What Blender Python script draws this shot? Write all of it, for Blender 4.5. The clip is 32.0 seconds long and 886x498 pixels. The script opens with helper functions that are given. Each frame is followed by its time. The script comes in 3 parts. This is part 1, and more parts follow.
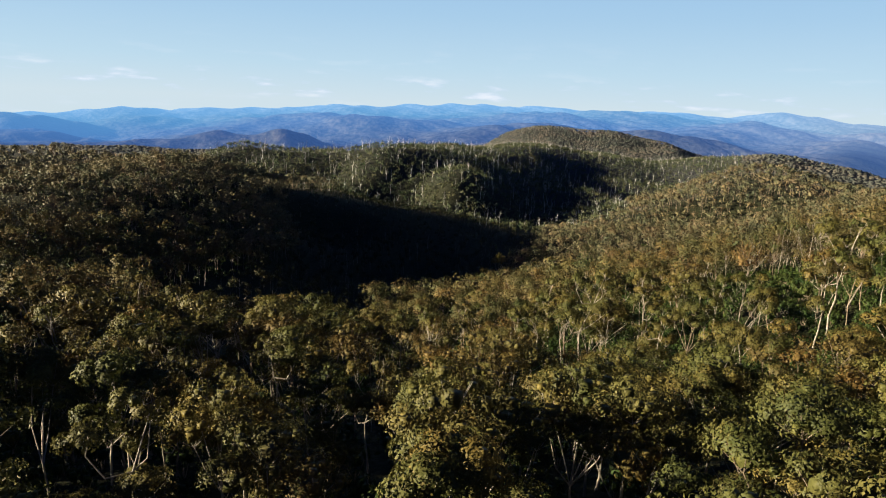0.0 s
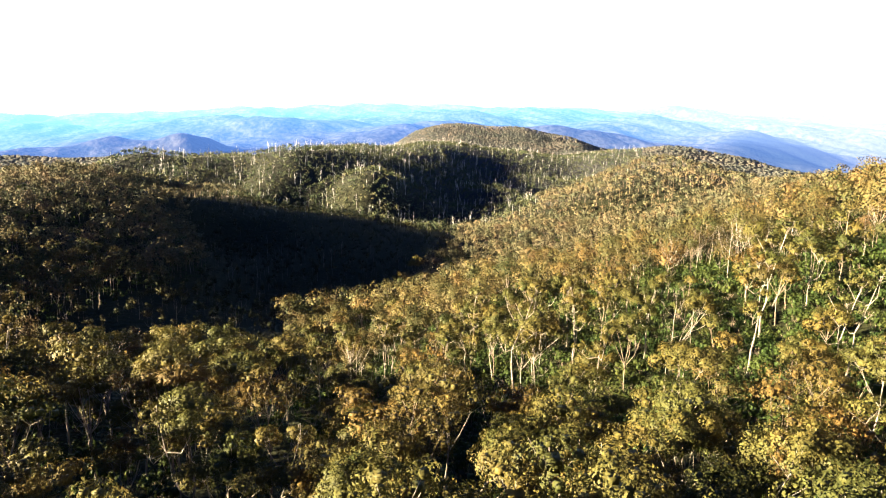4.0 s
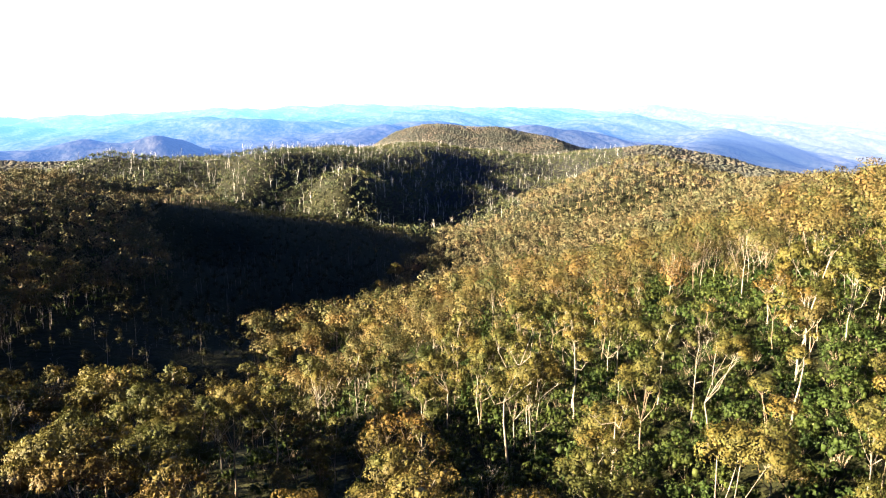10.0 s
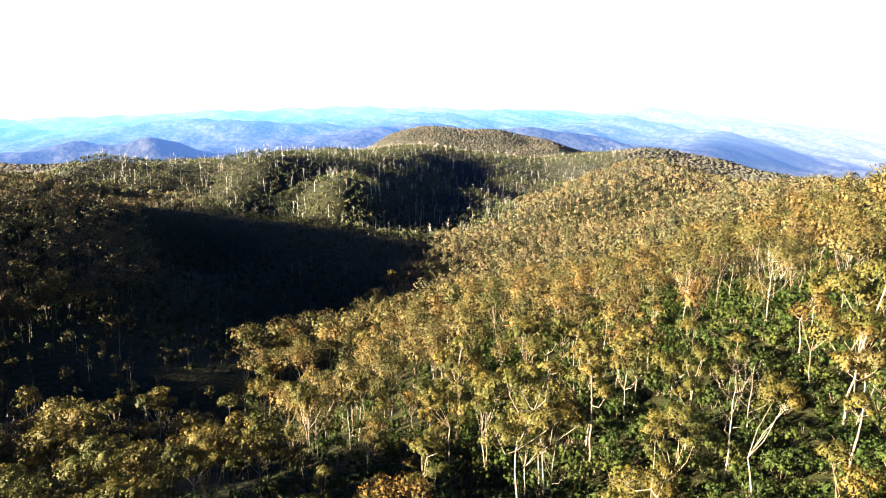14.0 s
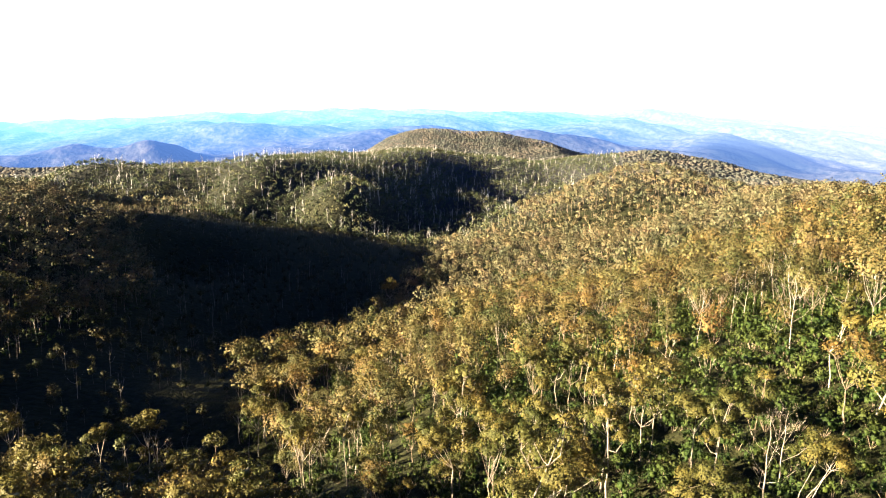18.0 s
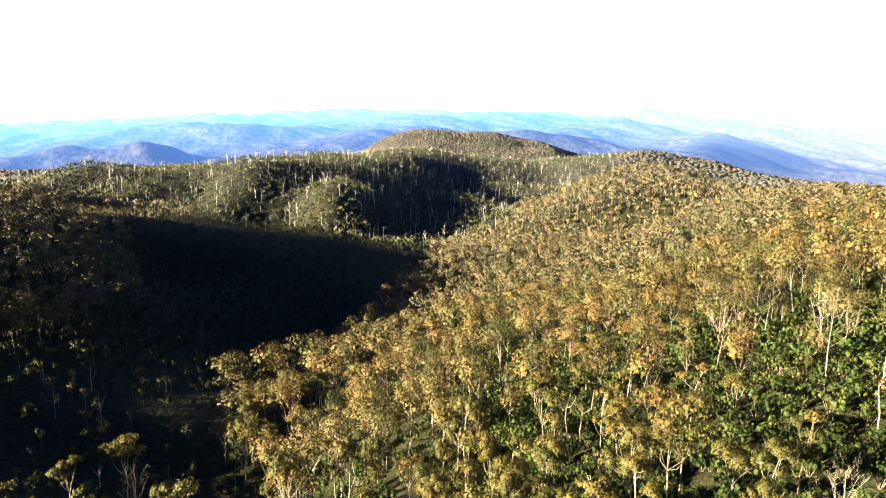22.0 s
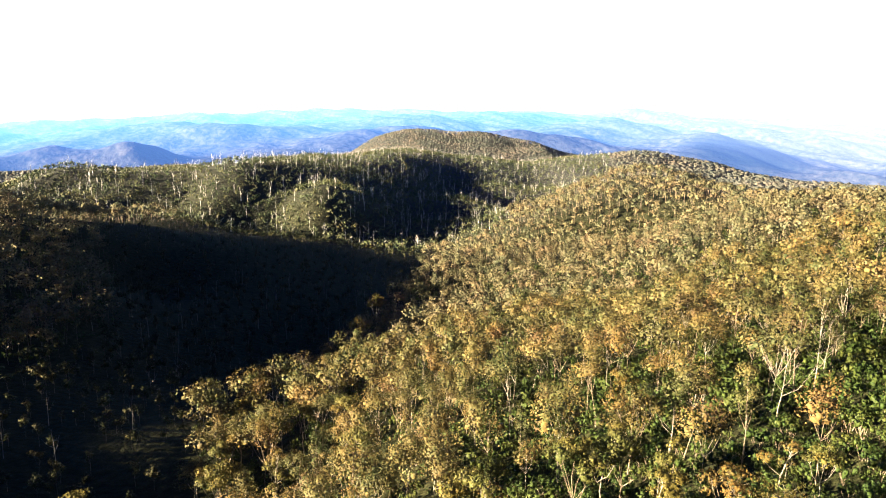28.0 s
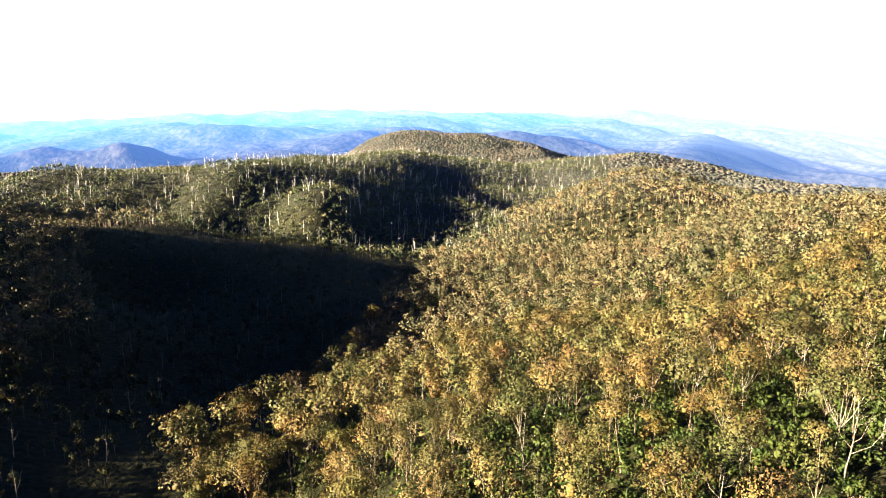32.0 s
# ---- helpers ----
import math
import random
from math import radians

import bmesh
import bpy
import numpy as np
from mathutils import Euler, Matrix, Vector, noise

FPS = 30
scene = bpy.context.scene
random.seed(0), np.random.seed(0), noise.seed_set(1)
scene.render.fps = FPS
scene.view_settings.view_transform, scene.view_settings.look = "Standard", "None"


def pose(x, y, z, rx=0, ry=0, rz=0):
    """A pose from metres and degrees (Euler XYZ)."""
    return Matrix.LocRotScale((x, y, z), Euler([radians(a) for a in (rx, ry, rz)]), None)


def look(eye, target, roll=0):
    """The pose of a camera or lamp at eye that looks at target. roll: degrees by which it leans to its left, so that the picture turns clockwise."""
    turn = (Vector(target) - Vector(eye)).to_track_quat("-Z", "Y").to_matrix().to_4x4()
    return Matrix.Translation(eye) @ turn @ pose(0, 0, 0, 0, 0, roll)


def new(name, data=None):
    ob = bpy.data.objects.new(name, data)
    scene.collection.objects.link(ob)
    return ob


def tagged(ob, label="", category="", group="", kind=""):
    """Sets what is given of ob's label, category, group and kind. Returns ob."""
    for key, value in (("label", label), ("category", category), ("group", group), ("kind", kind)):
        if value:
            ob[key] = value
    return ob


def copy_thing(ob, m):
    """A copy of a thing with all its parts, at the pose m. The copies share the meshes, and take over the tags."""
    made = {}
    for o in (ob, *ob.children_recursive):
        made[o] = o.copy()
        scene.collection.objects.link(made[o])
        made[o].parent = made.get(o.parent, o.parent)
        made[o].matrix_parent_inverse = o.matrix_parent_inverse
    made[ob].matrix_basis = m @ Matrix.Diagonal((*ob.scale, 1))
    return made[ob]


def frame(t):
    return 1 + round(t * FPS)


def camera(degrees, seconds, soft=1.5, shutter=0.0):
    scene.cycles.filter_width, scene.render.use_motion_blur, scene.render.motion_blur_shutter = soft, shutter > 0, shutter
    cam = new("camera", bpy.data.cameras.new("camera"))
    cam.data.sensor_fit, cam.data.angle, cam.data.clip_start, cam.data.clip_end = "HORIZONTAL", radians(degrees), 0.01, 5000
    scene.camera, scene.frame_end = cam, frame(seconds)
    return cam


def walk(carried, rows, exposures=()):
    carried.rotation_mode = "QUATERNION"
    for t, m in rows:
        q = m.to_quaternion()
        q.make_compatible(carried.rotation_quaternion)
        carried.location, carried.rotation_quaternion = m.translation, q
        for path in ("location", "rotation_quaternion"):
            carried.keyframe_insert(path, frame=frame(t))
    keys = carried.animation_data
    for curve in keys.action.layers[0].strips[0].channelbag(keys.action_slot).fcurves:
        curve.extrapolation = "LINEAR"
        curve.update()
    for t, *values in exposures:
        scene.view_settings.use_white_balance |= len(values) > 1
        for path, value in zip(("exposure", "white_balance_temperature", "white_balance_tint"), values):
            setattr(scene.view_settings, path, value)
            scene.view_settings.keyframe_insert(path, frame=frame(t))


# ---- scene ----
cam = camera(66.3, 32.0, soft=1.15)
PATH = [
    (0, (2.06, 13.48, 96.73), (-19.21, 108.98, 75.88), 2.30),
    (0.5, (1.77, 14.78, 96.83), (-18.34, 110.50, 76.01), 2.18),
    (1, (1.22, 15.98, 97.13), (-16.27, 112.24, 76.41), 2.00),
    (1.5, (0.66, 17.31, 97.38), (-14.85, 113.94, 76.72), 1.80),
    (2, (0.20, 18.71, 97.53), (-13.67, 115.57, 76.89), 1.62),
    (2.5, (-0.20, 19.93, 97.67), (-12.36, 117.03, 77.06), 1.50),
    (3, (-0.59, 21.20, 97.81), (-11.27, 118.48, 77.18), 1.40),
    (3.5, (-0.76, 22.56, 97.84), (-10.33, 119.95, 77.22), 1.28),
    (4, (-1.01, 24.00, 97.77), (-9.82, 121.45, 77.12), 1.14),
    (4.5, (-1.19, 25.52, 97.59), (-9.49, 123.02, 76.89), 1.10),
    (6.5, (-1.69, 32.26, 97.72), (-8.64, 129.86, 76.97), 0.80),
    (7, (-1.75, 34.23, 97.83), (-8.47, 131.83, 77.09), 0.80),
    (8, (-1.87, 37.99, 97.92), (-8.35, 135.63, 77.27), 0.80),
    (9, (-2.08, 41.60, 97.96), (-8.32, 139.25, 77.35), 0.88),
    (10, (-2.26, 45.02, 98.07), (-8.34, 142.72, 77.50), 0.82),
    (11, (-2.67, 48.19, 98.40), (-8.50, 145.89, 77.91), 0.80),
    (12, (-2.97, 51.22, 98.70), (-8.66, 148.96, 78.30), 0.80),
    (13, (-3.40, 54.19, 98.83), (-8.98, 151.94, 78.51), 0.82),
    (14, (-4.08, 57.28, 98.93), (-9.49, 155.04, 78.64), 0.90),
    (14.5, (-4.15, 58.55, 99.01), (-9.50, 156.35, 78.76), 0.90),
    (16.5, (-4.25, 63.13, 100.09), (-9.61, 160.93, 79.94), 0.80),
    (17, (-4.60, 64.27, 100.44), (-9.97, 162.08, 80.34), 0.80),
    (18, (-5.15, 66.38, 101.28), (-10.46, 164.19, 81.23), 0.82),
    (19, (-5.51, 69.35, 101.61), (-10.80, 167.15, 81.56), 0.82),
    (20, (-6.04, 72.31, 101.81), (-11.16, 170.12, 81.76), 0.86),
    (21, (-6.43, 75.76, 101.91), (-11.31, 173.61, 81.86), 0.80),
    (22, (-6.70, 79.32, 101.88), (-11.36, 177.17, 81.88), 0.72),
    (23, (-7.18, 83.09, 101.79), (-11.60, 180.95, 81.83), 0.70),
    (24, (-7.63, 87.16, 101.79), (-11.88, 185.02, 81.74), 0.64),
    (25, (-8.22, 91.48, 101.94), (-12.27, 189.36, 81.86), 0.70),
    (25.5, (-8.58, 93.60, 102.03), (-12.48, 191.45, 81.98), 0.70),
    (27.5, (-9.98, 103.14, 102.30), (-13.38, 200.99, 82.15), 0.70),
    (28, (-10.41, 105.53, 102.18), (-13.67, 203.45, 82.12), 0.70),
    (29, (-11.17, 110.46, 102.01), (-14.30, 208.40, 81.97), 0.74),
    (30, (-12.12, 115.16, 102.29), (-15.11, 213.11, 82.32), 0.90),
    (31, (-12.45, 120.36, 102.67), (-15.31, 218.28, 82.67), 0.82),
    (32, (-12.89, 125.20, 102.79), (-15.59, 223.15, 82.89), 0.80),
]

# ---- light ----
SUN_ELEVATION = 12.7
SUN_AZIMUTH = (-0.95, -0.30)  # level direction towards the sun
SKY_STRENGTH = 0.125
EXPOSURE_ROWS = ((0, 2.2, 5850, 8), (0.8, 2.34, 5950, 8), (1.5, 2.76, 6200, 9), (2.0, 3.08, 6400, 8), (2.7, 3.5, 6380, 10), (3.4, 3.66, 6400, 10), (4.5, 3.66, 6400, 10), (6.5, 3.66, 6400, 10), (32, 3.66, 6400, 10))

walk(cam, [(t, look(e, g, r)) for t, e, g, r in PATH], EXPOSURE_ROWS)

world = bpy.data.worlds.new("sky")
scene.world = world
world.use_nodes = True


sun_data = bpy.data.lights.new("sun", "SUN")
sun_data.energy, sun_data.angle, sun_data.color = 5.0, radians(0.6), (1.0, 0.80, 0.52)
sun = new("sun", sun_data)
sun_way = Vector((*Vector(SUN_AZIMUTH).normalized() * math.cos(radians(SUN_ELEVATION)), math.sin(radians(SUN_ELEVATION))))
sun.matrix_world = look(sun_way * 300, (0, 0, 0))


# ---- materials ----
def nodes(name):
    m = bpy.data.materials.new(name)
    m.use_nodes = True
    nt = m.node_tree
    return m, nt, nt.nodes["Principled BSDF"], nt.nodes["Material Output"]


def add(nt, kind, **values):
    n = nt.nodes.new(kind)
    for k, v in values.items():
        n.inputs[k].default_value = v
    return n


def ramp(nt, source, stops):
    n = nt.nodes.new("ShaderNodeValToRGB")
    el = n.color_ramp.elements
    while len(el) < len(stops):
        el.new(0.5)
    for e, (p, c) in zip(el, stops):
        e.position, e.color = p, (*c, 1)
    nt.links.new(source, n.inputs[0])
    return n.outputs[0]


def mixed(nt, fac, a, b, how="MIX"):
    n = nt.nodes.new("ShaderNodeMix")
    n.data_type, n.blend_type = "RGBA", how
    for i, v in ((0, fac), (6, a), (7, b)):
        if isinstance(v, (int, float)):
            n.inputs[i].default_value = v
        elif isinstance(v, tuple):
            n.inputs[i].default_value = (*v, 1)
        else:
            nt.links.new(v, n.inputs[i])
    return n.outputs[2]


def sky_nodes():
    """A clear late sky, paler towards the horizon, with a few low clouds."""
    nt = world.node_tree
    nt.nodes.clear()
    link = nt.links.new
    out = nt.nodes.new("ShaderNodeOutputWorld")
    bg = nt.nodes.new("ShaderNodeBackground")
    sky = nt.nodes.new("ShaderNodeTexSky")
    sky.sky_type, sky.sun_disc = "NISHITA", False
    sky.sun_elevation = radians(SUN_ELEVATION)
    sky.sun_rotation = math.atan2(SUN_AZIMUTH[0], SUN_AZIMUTH[1])
    sky.air_density, sky.dust_density, sky.ozone_density = 0.7, 0.1, 2.0
    way = nt.nodes.new("ShaderNodeTexCoord").outputs["Generated"]
    up = nt.nodes.new("ShaderNodeSeparateXYZ")
    link(way, up.inputs[0])
    clear = ramp(nt, up.outputs["Z"], ((0.0, (1.36, 1.5, 1.5)), (0.05, (1.12, 1.4, 1.52)), (0.12, (0.88, 1.22, 1.48)), (0.17, (0.76, 1.12, 1.46)), (0.27, (0.028, 0.09, 0.36)), (1.0, (0.007, 0.027, 0.18))))
    dim = mixed(nt, 1.0, sky.outputs[0], (0.05, 0.05, 0.05), "MULTIPLY")
    tone = mixed(nt, 0.85, dim, clear)
    stretch = nt.nodes.new("ShaderNodeMapping")
    stretch.inputs["Scale"].default_value = (9, 9, 50)
    link(way, stretch.inputs[0])
    puffs = add(nt, "ShaderNodeTexNoise", Scale=1.6, Detail=7.0)
    link(stretch.outputs[0], puffs.inputs["Vector"])
    band = ramp(nt, up.outputs["Z"], ((0.0, (0.2, 0.2, 0.2)), (0.012, (1, 1, 1)), (0.026, (0.8, 0.8, 0.8)), (0.04, (0.12, 0.12, 0.12)), (0.1, (0, 0, 0))))
    cover = mixed(nt, 1.0, ramp(nt, puffs.outputs["Fac"], ((0.54, (0, 0, 0)), (0.66, (0.9, 0.9, 0.9)))), band, "MULTIPLY")
    cloud = ramp(nt, puffs.outputs["Fac"], ((0.55, (1.15, 1.3, 1.5)), (0.75, (1.8, 1.7, 1.6))))
    link(mixed(nt, cover, tone, cloud), bg.inputs[0])
    bg.inputs["Strength"].default_value = SKY_STRENGTH
    link(bg.outputs[0], out.inputs[0])


sky_nodes()


def noise_of(nt, scale, detail=2.0):
    g = nt.nodes.new("ShaderNodeNewGeometry")
    n = add(nt, "ShaderNodeTexNoise", Scale=scale, Detail=detail)
    nt.links.new(g.outputs["Position"], n.inputs["Vector"])
    return n.outputs["Fac"], g


def leaf_material(name, stops, patch, grain=1.3, translucent=0.12, gloss=0.1, own=True, vary=1.0):
    """Leaves: the hue drifts from tree to tree and again from leaf to leaf. own: each tree is an object; else the mesh carries a tint for each tree."""
    m, nt, bsdf, out = nodes(name)
    patches, g = noise_of(nt, patch, 1.5)
    col = ramp(nt, patches, stops)
    leafy = ramp(nt, g.outputs["Random Per Island"], ((0.0, (0.84, 0.87, 0.84)), (0.6, (1.0, 1.0, 1.0)), (1.0, (1.12, 1.08, 1.0))))
    col = mixed(nt, 1.0, col, leafy, "MULTIPLY")
    tufts, _g = noise_of(nt, grain, 3.0)
    col = mixed(nt, 1.0, col, ramp(nt, tufts, ((0.32, (0.74, 0.78, 0.76)), (0.5, (1.02, 1.02, 1.02)), (0.68, (1.3, 1.26, 1.2)))), "MULTIPLY")
    if own:
        chance = nt.nodes.new("ShaderNodeObjectInfo").outputs["Random"]
    else:
        tint = nt.nodes.new("ShaderNodeAttribute")
        tint.attribute_name = "tint"
        chance = tint.outputs["Fac"]
    tree = ramp(nt, chance, ((0.0, (0.62, 0.74, 0.74)), (0.25, (0.82, 0.92, 0.86)), (0.55, (1.0, 1.0, 1.0)), (0.8, (1.14, 1.08, 0.96)), (1.0, (1.1, 0.94, 0.86))))
    col = mixed(nt, vary, col, tree, "MULTIPLY")
    nt.links.new(col, bsdf.inputs["Base Color"])
    bsdf.inputs["Roughness"].default_value = 0.55
    bsdf.inputs["Specular IOR Level"].default_value = gloss
    relief = add(nt, "ShaderNodeBump", Strength=0.4, Distance=0.6 / grain)
    nt.links.new(tufts, relief.inputs["Height"])
    nt.links.new(relief.outputs[0], bsdf.inputs["Normal"])
    tr = nt.nodes.new("ShaderNodeBsdfTranslucent")
    nt.links.new(col, tr.inputs["Color"])
    mix = nt.nodes.new("ShaderNodeMixShader")
    mix.inputs[0].default_value = translucent
    nt.links.new(bsdf.outputs[0], mix.inputs[1])
    nt.links.new(tr.outputs[0], mix.inputs[2])
    nt.links.new(mix.outputs[0], out.inputs["Surface"])
    return m


def bark_material(name, light, dark, scale):
    m, nt, bsdf, _ = nodes(name)
    f, _g = noise_of(nt, scale, 4.0)
    nt.links.new(ramp(nt, f, ((0.35, dark), (0.55, light), (0.8, tuple(c * 1.1 for c in light)))), bsdf.inputs["Base Color"])
    bsdf.inputs["Roughness"].default_value = 0.8
    return m


OLIVE = ((0.3, (0.048, 0.052, 0.016)), (0.45, (0.072, 0.068, 0.020)), (0.58, (0.087, 0.074, 0.022)), (0.7, (0.078, 0.058, 0.022)))
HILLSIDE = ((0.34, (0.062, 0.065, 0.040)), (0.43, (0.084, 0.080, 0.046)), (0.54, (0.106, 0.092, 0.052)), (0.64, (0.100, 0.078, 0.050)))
GREEN = ((0.3, (0.023, 0.038, 0.010)), (0.5, (0.034, 0.051, 0.013)), (0.7, (0.049, 0.059, 0.016)))
# distant leaves: haze put into a greyer, bluer base colour
HAZYTREE = ((0.36, (0.074, 0.081, 0.074)), (0.5, (0.099, 0.099, 0.089)), (0.62, (0.120, 0.109, 0.096)))
gum_leaf = leaf_material("gum_leaf", OLIVE, 0.07)
russet_leaf = leaf_material("russet_leaf", ((0.3, (0.082, 0.054, 0.019)), (0.6, (0.088, 0.063, 0.019))), 0.07)
shrub_leaf = leaf_material("shrub_leaf", GREEN, 0.09)
bush_leaf = leaf_material("bush_leaf", GREEN, 0.09, own=False)
SLOPE = ((0.34, (0.050, 0.055, 0.022)), (0.42, (0.072, 0.067, 0.026)), (0.50, (0.092, 0.076, 0.032)), (0.58, (0.104, 0.079, 0.030)), (0.66, (0.080, 0.056, 0.030)))
slope_leaf = leaf_material("slope_leaf", SLOPE, 0.11, 0.9, own=False)
# leaves of the valley trees: shade put into a darker leaf colour
shaded_leaf = leaf_material("shaded_leaf", ((0.3, (0.023, 0.028, 0.011)), (0.55, (0.033, 0.035, 0.014)), (0.75, (0.050, 0.044, 0.016))), 0.05, 1.5, own=False)
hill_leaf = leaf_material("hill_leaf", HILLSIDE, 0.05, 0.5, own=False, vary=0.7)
hazy_leaf = leaf_material("hazy_leaf", HAZYTREE, 0.012, 0.3, own=False, vary=0.45)
far_shrub_leaf = leaf_material("far_shrub_leaf", ((0.3, (0.044, 0.058, 0.032)), (0.7, (0.080, 0.084, 0.046))), 0.02, 0.6, own=False)
pale_bark = bark_material("pale_bark", (0.23, 0.20, 0.165), (0.11, 0.088, 0.068), 1.6)
brown_bark = bark_material("brown_bark", (0.177, 0.136, 0.095), (0.075, 0.054, 0.037), 1.2)
grey_bark = bark_material("grey_bark", (0.40, 0.39, 0.385), (0.19, 0.185, 0.18), 0.8)


def soil_material():
    m, nt, bsdf, _ = nodes("forest_floor")
    f, g = noise_of(nt, 0.35, 5.0)
    broad, _ = noise_of(nt, 0.02, 3.0)
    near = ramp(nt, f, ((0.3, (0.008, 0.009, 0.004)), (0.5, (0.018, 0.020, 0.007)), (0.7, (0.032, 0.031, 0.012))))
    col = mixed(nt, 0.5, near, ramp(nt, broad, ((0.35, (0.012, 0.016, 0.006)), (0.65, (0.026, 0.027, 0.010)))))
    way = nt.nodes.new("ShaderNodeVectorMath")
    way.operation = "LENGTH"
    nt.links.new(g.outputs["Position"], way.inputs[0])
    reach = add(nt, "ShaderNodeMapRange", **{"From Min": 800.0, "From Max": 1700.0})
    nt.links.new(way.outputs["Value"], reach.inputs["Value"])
    # far scrub cover, with haze put into its paler grey
    hazy_scrub = ramp(nt, f, ((0.3, (0.044, 0.050, 0.052)), (0.7, (0.078, 0.077, 0.078))))
    col = mixed(nt, reach.outputs[0], col, hazy_scrub)
    nt.links.new(col, bsdf.inputs["Base Color"])
    bsdf.inputs["Roughness"].default_value = 0.95
    bsdf.inputs["Specular IOR Level"].default_value = 0.1
    b = add(nt, "ShaderNodeBump", Strength=1.0, Distance=1.6)
    nt.links.new(f, b.inputs["Height"])
    nt.links.new(b.outputs[0], bsdf.inputs["Normal"])
    return m


forest_floor = soil_material()


def distance_material():
    """Land so far off that the blue air before it outshines it, more with every mile."""
    m, nt, bsdf, _ = nodes("far_range")
    f, g = noise_of(nt, 0.035, 5.0)
    broad, _g = noise_of(nt, 0.004, 4.0)
    wood = ramp(nt, f, ((0.35, (0.015, 0.020, 0.021)), (0.65, (0.050, 0.052, 0.051))))
    fields = ramp(nt, broad, ((0.40, (0.8, 0.85, 0.9)), (0.62, (1.1, 1.08, 1.05))))
    # a cloud shadow put into the colour of one far hill
    shadow_spot = nt.nodes.new("ShaderNodeVectorMath")
    shadow_spot.operation = "DISTANCE"
    shadow_spot.inputs[1].default_value = (1141, 3030, -40)
    nt.links.new(g.outputs["Position"], shadow_spot.inputs[0])
    shadow_edge = add(nt, "ShaderNodeMapRange", **{"From Min": 160.0, "From Max": 330.0})
    nt.links.new(shadow_spot.outputs["Value"], shadow_edge.inputs["Value"])
    wood = mixed(nt, shadow_edge.outputs[0], (0.008, 0.012, 0.012), wood)
    nt.links.new(mixed(nt, 1.0, wood, fields, "MULTIPLY"), bsdf.inputs["Base Color"])
    bsdf.inputs["Roughness"].default_value = 1.0
    bsdf.inputs["Specular IOR Level"].default_value = 0.0
    bump = add(nt, "ShaderNodeBump", Strength=0.5, Distance=14.0)
    nt.links.new(f, bump.inputs["Height"])
    nt.links.new(bump.outputs[0], bsdf.inputs["Normal"])
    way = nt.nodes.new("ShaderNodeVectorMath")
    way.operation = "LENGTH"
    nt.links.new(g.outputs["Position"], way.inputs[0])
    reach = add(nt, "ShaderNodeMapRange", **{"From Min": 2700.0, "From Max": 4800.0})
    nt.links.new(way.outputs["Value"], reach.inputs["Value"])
    # haze put in as a glow of the land, stronger with distance
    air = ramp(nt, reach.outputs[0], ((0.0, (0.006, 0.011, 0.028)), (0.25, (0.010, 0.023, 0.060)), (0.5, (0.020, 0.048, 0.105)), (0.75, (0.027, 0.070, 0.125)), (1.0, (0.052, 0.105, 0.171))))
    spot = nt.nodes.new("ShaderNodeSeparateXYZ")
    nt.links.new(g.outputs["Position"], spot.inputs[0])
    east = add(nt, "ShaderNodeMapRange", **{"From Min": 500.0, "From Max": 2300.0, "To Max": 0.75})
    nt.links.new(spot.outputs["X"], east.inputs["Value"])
    # whiter haze to the east, mixed into the same glow
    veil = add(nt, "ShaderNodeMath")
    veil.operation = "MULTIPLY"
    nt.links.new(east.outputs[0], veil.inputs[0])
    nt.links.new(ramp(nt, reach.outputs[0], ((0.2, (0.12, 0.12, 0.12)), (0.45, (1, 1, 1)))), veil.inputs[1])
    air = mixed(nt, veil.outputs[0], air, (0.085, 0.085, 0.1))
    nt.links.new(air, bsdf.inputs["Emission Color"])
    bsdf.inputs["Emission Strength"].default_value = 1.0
    return m


# ---- the lie of the land: hills and hollows as (x, y, breadth, depth, height) ----
KNOLLS = (
    # four rises out of view on the left, added to cast shade
    (-330, 30, 85, 80, 40.0),
    (-325, 190, 75, 70, 10.0),
    (-128, 104, 36, 46, 14.0),
    (-125, 165, 30, 30, 6.0),
    (-62, 224, 26, 40, -14.0),
    (-92, 262, 34, 40, -7.0),
    # two more unseen rises, added to shade the near slope
    (-45, 52, 28, 22, 6.0),
    (-138, 42, 42, 34, 30.0),
    (0, -40, 90, 90, 15.3),
    (120, 80, 70, 116, 23.8),
    (-60, 80, 78, 46, 7.0),
    (60, 200, 46, 77, 8.8),
    (-120, 260, 78, 46, -12.0),
    (228, 272, 108, 181, 39.6),
    (-108, 440, 108, 181, -36.3),
    (60, 440, 46, 77, -12.0),
    (-360, 524, 108, 181, 19.7),
    (0, 560, 90, 90, -13.5),
    (-240, 560, 60, 60, -19.1),
)
